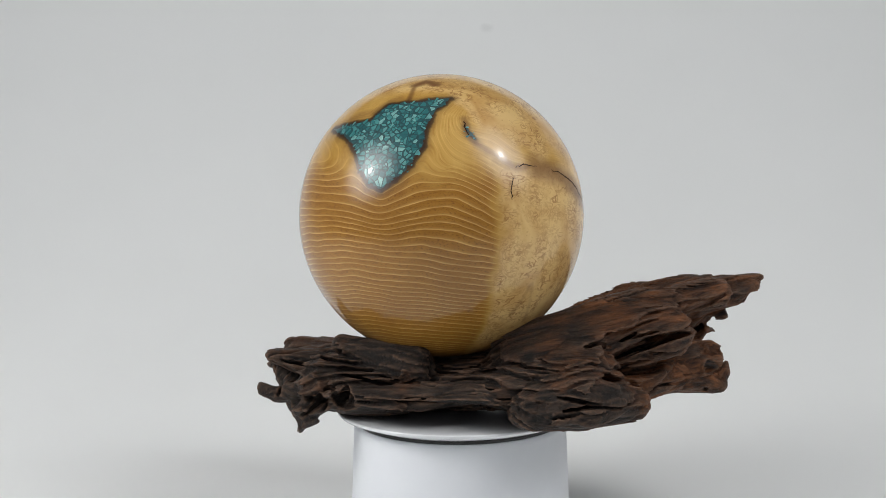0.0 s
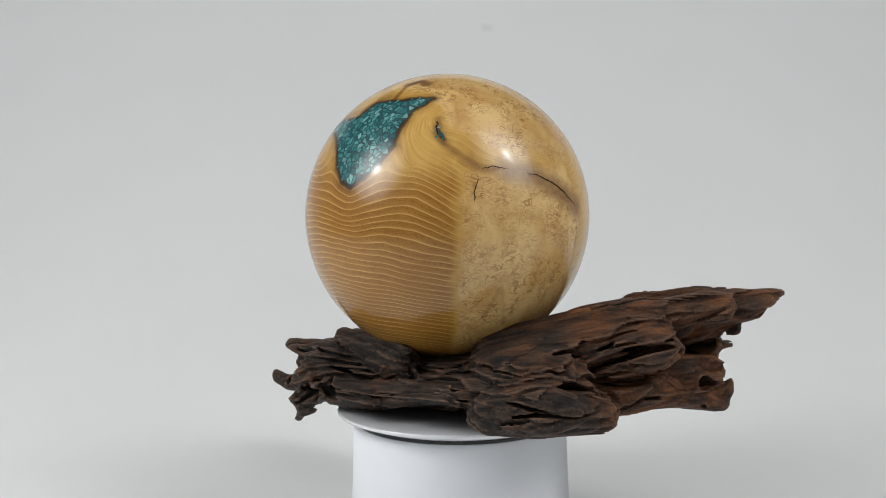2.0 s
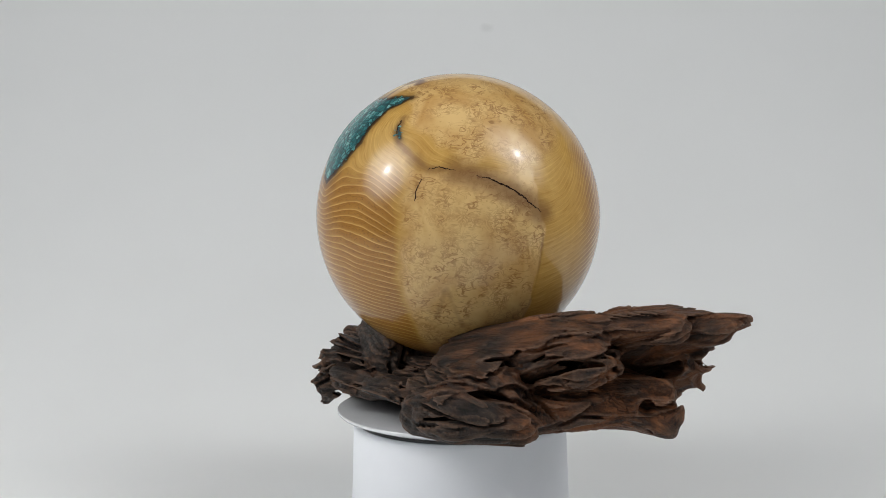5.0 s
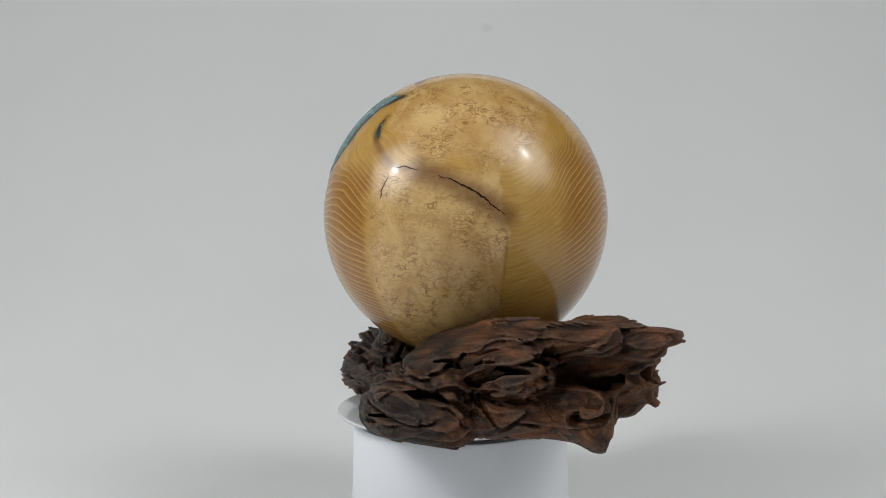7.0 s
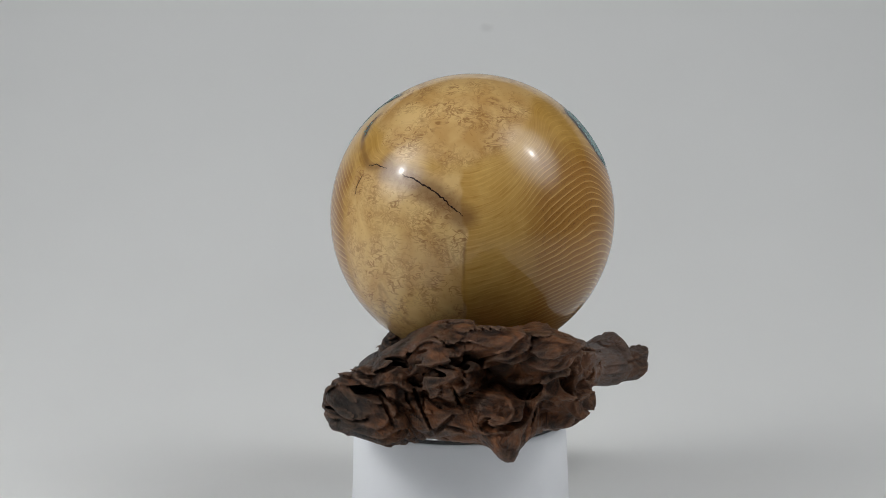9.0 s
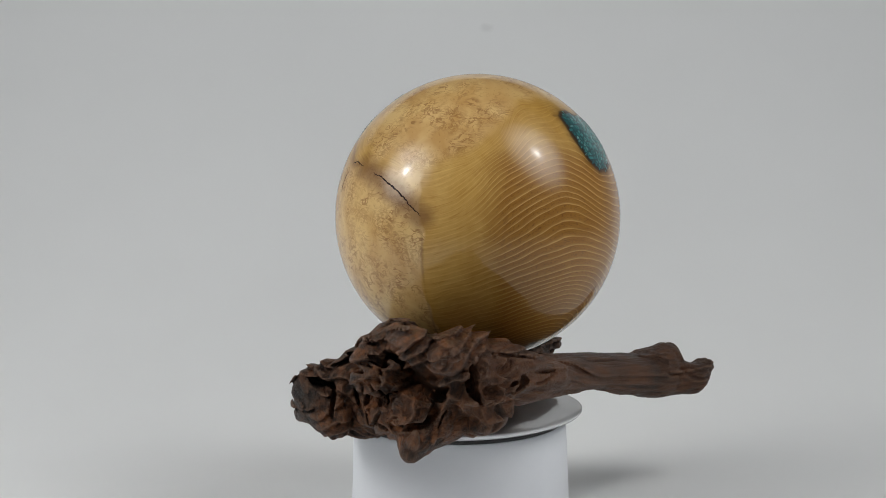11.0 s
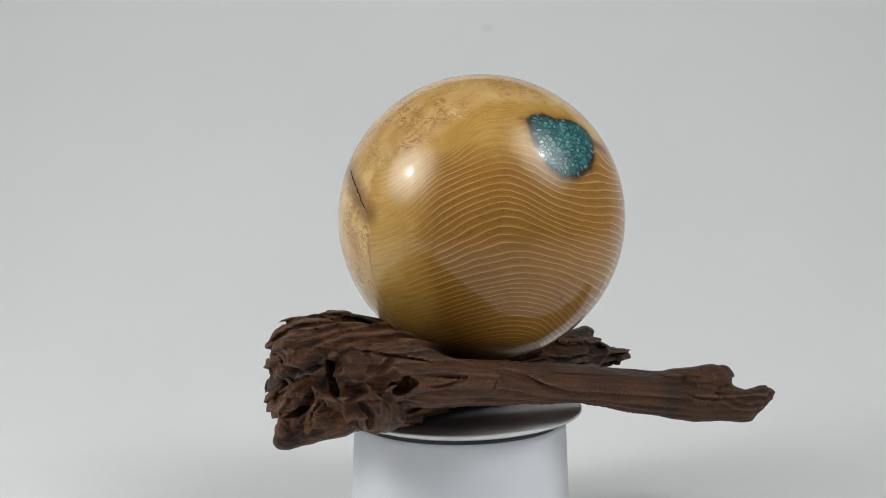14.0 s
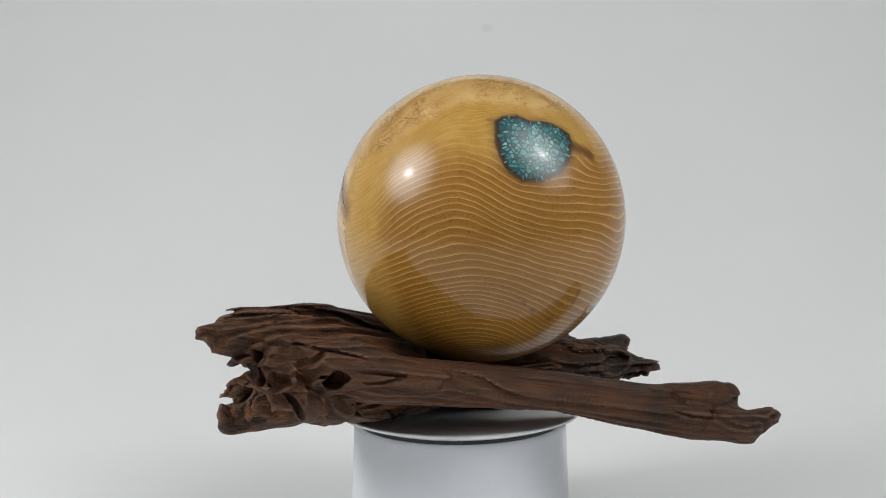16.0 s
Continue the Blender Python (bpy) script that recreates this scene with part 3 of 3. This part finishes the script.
def ball_wood():
    m = Nodes("lacquered_wood")
    o = m.coords()
    # growth rings: a thin pale line of early wood, then a long brown run of late wood
    phase = m.attr("ring")
    flow = m.attr("flow", "Vector")
    hair = m.noise(flow, 1.1, 4, 0.6, 0.3)
    wave = m.math("ADD", phase, m.math("MULTIPLY", m.math("SUBTRACT", m.noise(o, 90, 2, 0.5), 0.5), 0.14))
    saw = m.math("FRACT", wave)
    line = m.ramp(saw, (0.0, 0.0), (0.05, 0.85), (0.10, 0.95), (0.17, 0.42), (0.34, 0.10), (0.75, 0.0))
    keep = m.ramp(m.noise(o, 70, 3), (0.3, 0.45), (0.65, 1.0))
    line = m.math("MULTIPLY", line, keep)
    dots = m.ramp(m.noise(m.coords((0.55, 1.6, 1), flow), 5.5, 2, 0.6), (0.34, 1.0), (0.46, 0.0))
    tone = m.noise(o, 26, 3)
    late = m.mix(tone, (0.195, 0.074, 0.006), (0.31, 0.132, 0.014))
    late = m.mix(m.ramp(hair, (0.3, 0.0), (0.7, 0.45)), late, (0.40, 0.20, 0.030))
    late = m.mix(m.math("MULTIPLY", dots, 0.55), late, (0.12, 0.045, 0.008))
    rings = m.mix(line, late, (0.60, 0.365, 0.112))
    # plain figure: fine fibres that run on along the rings
    sway = m.noise(m.coords((1, 1, 0.35)), 60, 4, 0.6, 0.6)
    plain = m.mix(m.ramp(sway, (0.3, 0.0), (0.72, 1.0)), (0.455, 0.255, 0.046), (0.64, 0.415, 0.120))
    fibre = m.ramp(hair, (0.32, 0.0), (0.47, 0.75), (0.62, 1.0))
    plain = m.mix(m.math("MULTIPLY", m.math("SUBTRACT", 1.0, fibre), 0.6), plain, (0.35, 0.175, 0.028))
    wood = m.mix(m.attr("ringed"), plain, rings)
    # burl: pale, with short dark curled marks and pin knots
    thread = m.noise(m.coords((1, 1, 2.1)), 190, 2, 0.55, 0.7)
    curls = m.ramp(m.math("ABSOLUTE", m.math("SUBTRACT", thread, 0.5)), (0.0, 1.0), (0.02, 0.8), (0.055, 0.0))
    finer = m.noise(m.coords((1, 1, 1.25)), 290, 2, 0.55, 1.3)
    hairs = m.ramp(m.math("ABSOLUTE", m.math("SUBTRACT", finer, 0.5)), (0.0, 1.0), (0.035, 0.7), (0.085, 0.0))
    here = m.ramp(m.noise(o, 65, 3, 0.6), (0.45, 0.0), (0.60, 1.0))
    there = m.ramp(m.noise(m.coords((1, 1, 0.8)), 95, 3, 0.6), (0.44, 0.0), (0.60, 1.0))
    pins = m.ramp(m.noise(o, 640, 1, 0.5), (0.29, 1.0), (0.34, 0.0))
    marks = m.math("MAXIMUM", m.math("MULTIPLY", curls, there), m.math("MULTIPLY", hairs, m.math("MULTIPLY", here, 0.85)))
    marks = m.math("MAXIMUM", marks, m.math("MULTIPLY", pins, 0.35))
    cloud = m.ramp(m.noise(m.coords((1, 1, 0.7)), 55, 3, 0.55, 0.8), (0.32, 0.0), (0.66, 1.0))
    pale = m.mix(cloud, (0.47, 0.268, 0.082), (0.65, 0.44, 0.185))
    burl = m.mix(m.math("MULTIPLY", marks, 0.74), pale, (0.215, 0.088, 0.018))
    wood = m.mix(m.attr("burl"), wood, burl)
    # warm brown stain along folds, and the burnt rim of the inlays
    blur = m.math("ADD", m.attr("fold"), m.math("MULTIPLY", m.math("SUBTRACT", m.noise(o, 130, 5, 0.65), 0.5), 0.5))
    wood = m.mix(m.ramp(blur, (0.22, 0.0), (0.62, 0.62), (1.0, 0.92)), wood, (0.13, 0.05, 0.016))
    gap = m.math("ADD", m.attr("rim"), m.math("MULTIPLY", m.math("SUBTRACT", m.noise(o, 170, 4, 0.6), 0.5), 3.0))
    wood = m.mix(m.ramp(m.math("MULTIPLY", gap, 0.1), (0.05, 0.97), (0.13, 0.88), (0.22, 0.34), (0.36, 0.12), (0.5, 0.0)), wood, (0.032, 0.013, 0.007))
    m.set(Base_Color=wood, Roughness=0.42, Coat_Weight=0.88, Coat_Roughness=0.045, Coat_IOR=1.45, Specular_IOR_Level=0.2)
    return m.mat


def stone(name, resin):
    m = Nodes(name)
    o = m.coords()
    if resin:
        col = m.mix(m.noise(o, 900, 4), (0.004, 0.016, 0.018), (0.03, 0.10, 0.11))
    else:
        pick = m.tree.nodes.new("ShaderNodeObjectInfo").outputs["Random"]
        col = m.ramp(pick, (0.0, (0.012, 0.075, 0.085)), (0.3, (0.022, 0.15, 0.155)), (0.55, (0.05, 0.24, 0.235)), (0.8, (0.095, 0.31, 0.30)), (1.0, (0.25, 0.48, 0.45)))
        col = m.mix(m.ramp(m.noise(o, 500, 5, 0.6), (0.35, 0.0), (0.7, 0.6)), col, (0.02, 0.10, 0.11))
    m.set(Base_Color=col, Roughness=0.3, Coat_Weight=0.7, Coat_Roughness=0.05, Coat_IOR=1.4, Specular_IOR_Level=0.3)
    return m.mat


def crack_mat():
    m = Nodes("open_crack")
    m.set(Base_Color=m.mix(m.noise(m.coords(), 700, 3), (0.006, 0.003, 0.003), (0.03, 0.012, 0.007)), Roughness=0.7, Specular_IOR_Level=0.1)
    return m.mat


BALL_MAT, RESIN, CHIP, CRACK = ball_wood(), stone("dark_resin", True), stone("turquoise_chip", False), crack_mat()


def clip_cell(cell, a, n):
    """The part of a convex outline on the side of a against n."""
    out = []
    for p, q in zip(cell, cell[1:] + cell[:1]):
        dp, dq = (p - a) @ n, (q - a) @ n
        if dp <= 0:
            out.append(p)
        if (dp < 0) != (dq < 0):
            out.append(p + (q - p) * (dp / (dp - dq)))
    return out


def inlay(parent, outline, chips, seed):
    """Dark resin in the wood's hollow, with a crust of crushed stone in it."""
    patch = Patch(outline)
    edge = patch.ragged(seed)
    lo, hi = edge.min(0), edge.max(0)
    bm = bmesh.new()
    gx, gy = np.meshgrid(np.arange(lo[0], hi[0], 0.45), np.arange(lo[1], hi[1], 0.45), indexing="ij")
    q = np.stack([gx.ravel(), gy.ravel()], -1)
    gap = outline_gap(q, edge)
    near = gap < 0.35
    verts = {}
    spots = patch.up(q, BALL_R + 0.00010)
    ny = gx.shape[1]
    for i in np.nonzero(near)[0]:
        verts[i] = bm.verts.new(spots[i])
    for i in verts:
        four = (i, i + ny, i + ny + 1, i + 1)
        if (i + 1) % ny and all(k in verts for k in four):
            bm.faces.new([verts[k] for k in four]).smooth = True
    base = part("inlay", bm, RESIN, parent, "crushed turquoise set in dark resin")
    rng = np.random.RandomState(seed)
    seeds = []
    while len(seeds) < chips:
        s = lo + rng.rand(2) * (hi - lo)
        if outline_gap(s[None], edge)[0] < -0.25:
            seeds.append(s)
    seeds = np.array(seeds)
    for i, s in enumerate(seeds):
        reach = 3.2
        turn_ = rng.rand() * 6.28
        cell = [s + reach * np.array((math.cos(turn_ + k), math.sin(turn_ + k))) for k in np.linspace(0, 6.283, 7)[:-1]]
        for j in np.argsort(np.hypot(*(seeds - s).T))[1:14]:
            d = seeds[j] - s
            cell = clip_cell(cell, s + d * (0.5 + rng.uniform(-0.10, 0.06)), d)
            if len(cell) < 3:
                break
        if len(cell) < 3:
            continue
        cell = np.array(cell)
        mid = cell.mean(0)
        cell = mid + (cell - mid) * rng.uniform(0.66, 0.98) * rng.uniform(0.78, 1.12, (len(cell), 1))
        for _ in range(6):
            out = outline_gap(cell, edge) > -0.3
            cell[out] = mid + (cell[out] - mid) * 0.8
        bm = bmesh.new()
        low = [bm.verts.new(v) for v in patch.up(cell, BALL_R + 0.00011)]
        top = [bm.verts.new(v) for v in patch.up(mid + (cell - mid) * 0.95, BALL_R + rng.uniform(0.00014, 0.00021))]
        bm.faces.new(top)
        for k in range(len(low)):
            bm.faces.new((low[k - 1], low[k], top[k], top[k - 1]))
        bmesh.ops.recalc_face_normals(bm, faces=bm.faces)
        part("stone_chip", bm, CHIP, base)
    return base


def crack(parent, path, width, seed):
    """A thin dark split that wanders along a path on the ball."""
    rng = np.random.RandomState(seed)
    pts = np.array(path, float)
    t = np.linspace(0, len(pts) - 1, 14 * (len(pts) - 1) + 1)
    az = np.interp(t, np.arange(len(pts)), pts[:, 0]) + np.convolve(rng.randn(len(t)) * 0.22, (0.25, 0.5, 0.25), "same")
    el = np.interp(t, np.arange(len(pts)), pts[:, 1]) + np.convolve(rng.randn(len(t)) * 0.22, (0.25, 0.5, 0.25), "same")
    mid = on_ball(az, el)
    way = np.gradient(mid, axis=0)
    side = np.cross(mid, way)
    side /= np.linalg.norm(side, axis=1)[:, None]
    w = width * np.sin(np.pi * np.linspace(0.03, 0.97, len(t))) ** 0.6 * (0.55 + 0.7 * rng.rand(len(t)))
    bm = bmesh.new()
    rows = []
    for c, s, x in zip(mid, side, w):
        rows.append([bm.verts.new((c + s * x * k) / np.linalg.norm(c + s * x * k) * (BALL_R + (0.00009 if k else 0.00012))) for k in (-1, 0, 1)])
    for a, b in zip(rows, rows[1:]):
        for k in (0, 1):
            bm.faces.new((a[k], b[k], b[k + 1], a[k + 1]))
    bmesh.ops.recalc_face_normals(bm, faces=bm.faces)
    return part("crack", bm, CRACK, parent, "open dark crack in the wood")


FOLD = [(-76.0, 47), (-76.5, 40.1), (-72.5, 35.1), (-64.2, 29.2), (-56.9, 24.6), (-45.3, 23.9), (-34.7, 21.3), (-22.9, 15.5), (-10.5, 6.5)]


def ball():
    across, up = 720, 361
    az, el = np.meshgrid(np.linspace(-180, 180, across, endpoint=False), np.linspace(-89.9, 89.9, up), indexing="ij")
    az, el = az.ravel(), el.ravel()
    p = on_ball(az, el)
    idx = np.arange(across * up).reshape(across, up)
    nxt = np.roll(idx, -1, 0)
    quads = np.stack([idx[:, :-1], nxt[:, :-1], nxt[:, 1:], idx[:, 1:]], -1).reshape(-1, 4)
    me = D.meshes.new("wooden_ball")
    me.from_pydata((p * BALL_R).tolist(), [], quads.tolist() + [idx[:, -1].tolist(), idx[::-1, 0].tolist()])
    me.polygons.foreach_set("use_smooth", np.ones(len(quads) + 2, bool))
    soft, softer = Rough(21), Rough(33)
    w1 = soft(p[:, 0] * 7, p[:, 1] * 7, p[:, 2] * 7)
    w2 = softer(p[:, 0] * 18, p[:, 1] * 18, p[:, 2] * 18)
    level = ring_level(az, el) + w1 * 0.45 + w2 * 0.12
    # the rings bend round the inlays
    for outline, base, hold in ((INLAY_BIG, 17.0, 0.8), (INLAY_ROUND, 19.0, 0.5)):
        patch = Patch(outline)
        near = p @ patch.n > 0.6
        gap = np.maximum(outline_gap(patch.down(p[near]), patch.poly), 0)
        level[near] += (base - gap - level[near]) * hold * np.exp(-(gap / 8.0) ** 2)
    warp = np.interp(level, np.linspace(-90, 90, 61), np.cumsum(np.random.RandomState(4).uniform(0.75, 1.3, 61)))
    phase = warp * (180 / 61 / 2.25)
    a = az + w1 * 2.5 + w2 * 1.2
    e = el + w1 * 2.5 + w2 * 1.2
    lower = step(a, -69, -64) * (1 - step(a, -11.6, -10.2)) * (1 - step(el, 21, 26))
    crown = np.interp(a, (-180, -150, -112, -84, -70, -40, -8, 12, 27, 42, 62, 90, 130, 180), (52, 56, 64, 62, 44, 27, 25, 34, 46, 56, 58, 52, 46, 50))
    upper = step(e, crown - 2, crown + 5)
    burl = np.clip(lower + upper, 0, 1)
    face_a = (1 - step(a, -72, -65)) * (1 - step(e, 15, 34))
    face_b = step(a, 0, 26) * (1 - step(e, 22, 42))
    plain_band = step(a, -11, 20) * (1 - step(a, 20, 26)) * 0.55 * (1 - step(e, 10, 26))
    ringed = np.clip(np.maximum(face_a, np.maximum(face_b, plain_band)), 0, 1)
    ringed = np.maximum(ringed, 0.30 * (1 - upper))
    fold = np.zeros(len(p))
    for path, wide, deep in ((FOLD, 2.4, 0.6), (FOLD[-4:], 6.5, 0.72), (FOLD[-6:-2], 4.5, 0.4), ([(-95, 70.5), (-108.5, 73.6), (-118, 69.3)], 2.4, 1.0), ([(-117, 68), (-113, 59)], 1.4, 0.8), ([(-150, 46), (-134, 50.5), (-122, 59)], 3.2, 0.5),
                             ([(100, 35), (106, 32), (113, 28.7)], 2.6, 1.0), ([(-12, 6), (-10.1, -1.5), (-10.9, -12.5), (-11, -30), (-12, -46)], 0.9, 0.5),
                             ([(74, -26.3), (75, -27)], 1.3, 0.55), ([(78.6, -30.1), (80, -31)], 1.4, 0.6), ([(89.5, -36), (91, -36)], 1.6, 0.6), ([(101.6, -24), (101, -30)], 1.4, 0.6),
                             ([(-49, -22), (-42.4, -41)], 1.6, 0.4), ([(-50, -22.7), (-55, -36)], 1.6, 0.4), ([(-66, -20), (-58, -40)], 1.2, 0.35), ([(-24, -24), (-28, -42)], 1.4, 0.3), ([(61, 47.2), (66, 46.6)], 1.0, 0.5), ([(25, 26), (22, 6), (20, -6)], 1.4, 0.3)):
        fold = np.maximum(fold, deep * np.exp(-(line_gap(p, path) / wide) ** 2))
    rim = np.full(len(p), 9.0)
    for seed, outline in ((1, INLAY_BIG), (2, INLAY_ROUND), (3, INLAY_EYE)):
        patch = Patch(outline)
        near = p @ patch.n > 0.7
        rim[near] = np.minimum(rim[near], outline_gap(patch.down(p[near]), patch.poly) + (1.2 if seed == 3 else 0))
    for name, values in (("ring", phase), ("ringed", ringed), ("burl", burl), ("fold", fold), ("rim", np.clip(rim, -1, 9))):
        me.attributes.new(name, "FLOAT", "POINT").data.foreach_set("value", values.astype(np.float32))
    flow = np.stack([level + w1, az * np.cos(np.radians(el)) * 0.11, w1 * 0.5], -1)
    me.attributes.new("flow", "FLOAT_VECTOR", "POINT").data.foreach_set("vector", flow.astype(np.float32).ravel())
    me.materials.append(BALL_MAT)
    ob = tagged(new("wooden_ball", me), "polished golden burl wood ball with turquoise stone inlays", "wooden ball")
    for outline, chips, seed in ((INLAY_BIG, 280, 1), (INLAY_ROUND, 200, 2), (INLAY_EYE, 5, 3)):
        inlay(ob, outline, chips, seed)
    crack(ob, [(-37.0, 21.9), (-31.2, 20.6), (-24.5, 17.3), (-20.2, 14.7), (-14.9, 10.3), (-10.7, 6.6)], 0.0058, 5)
    crack(ob, [(-56.9, 24.6), (-52.2, 25.6), (-45.3, 23.9)], 0.0040, 6)
    crack(ob, [(-59.1, 20.6), (-61.0, 15.9), (-61.0, 12.2)], 0.0045, 7)
    crack(ob, [(-76.4, 46), (-76.9, 43), (-75.8, 39)], 0.0055, 8)
    return ob


backdrop()
TABLE, PLATTER = turntable()
WOOD = driftwood()
SPHERE = ball()


def motions():
    times = [0.5 * k for k in range(33)]
    walk(PLATTER, [(t, pose(0, 0, 0, 0, 0, turn(t))) for t in times])
    walk(WOOD, [(t, pose(0, 0, LIFT, 0, 0, turn(t))) for t in times])
    walk(SPHERE, [(t, pose(0, 0, 0, 0, 0, turn(t)) @ pose(*BALL_AT)) for t in times])


motions()
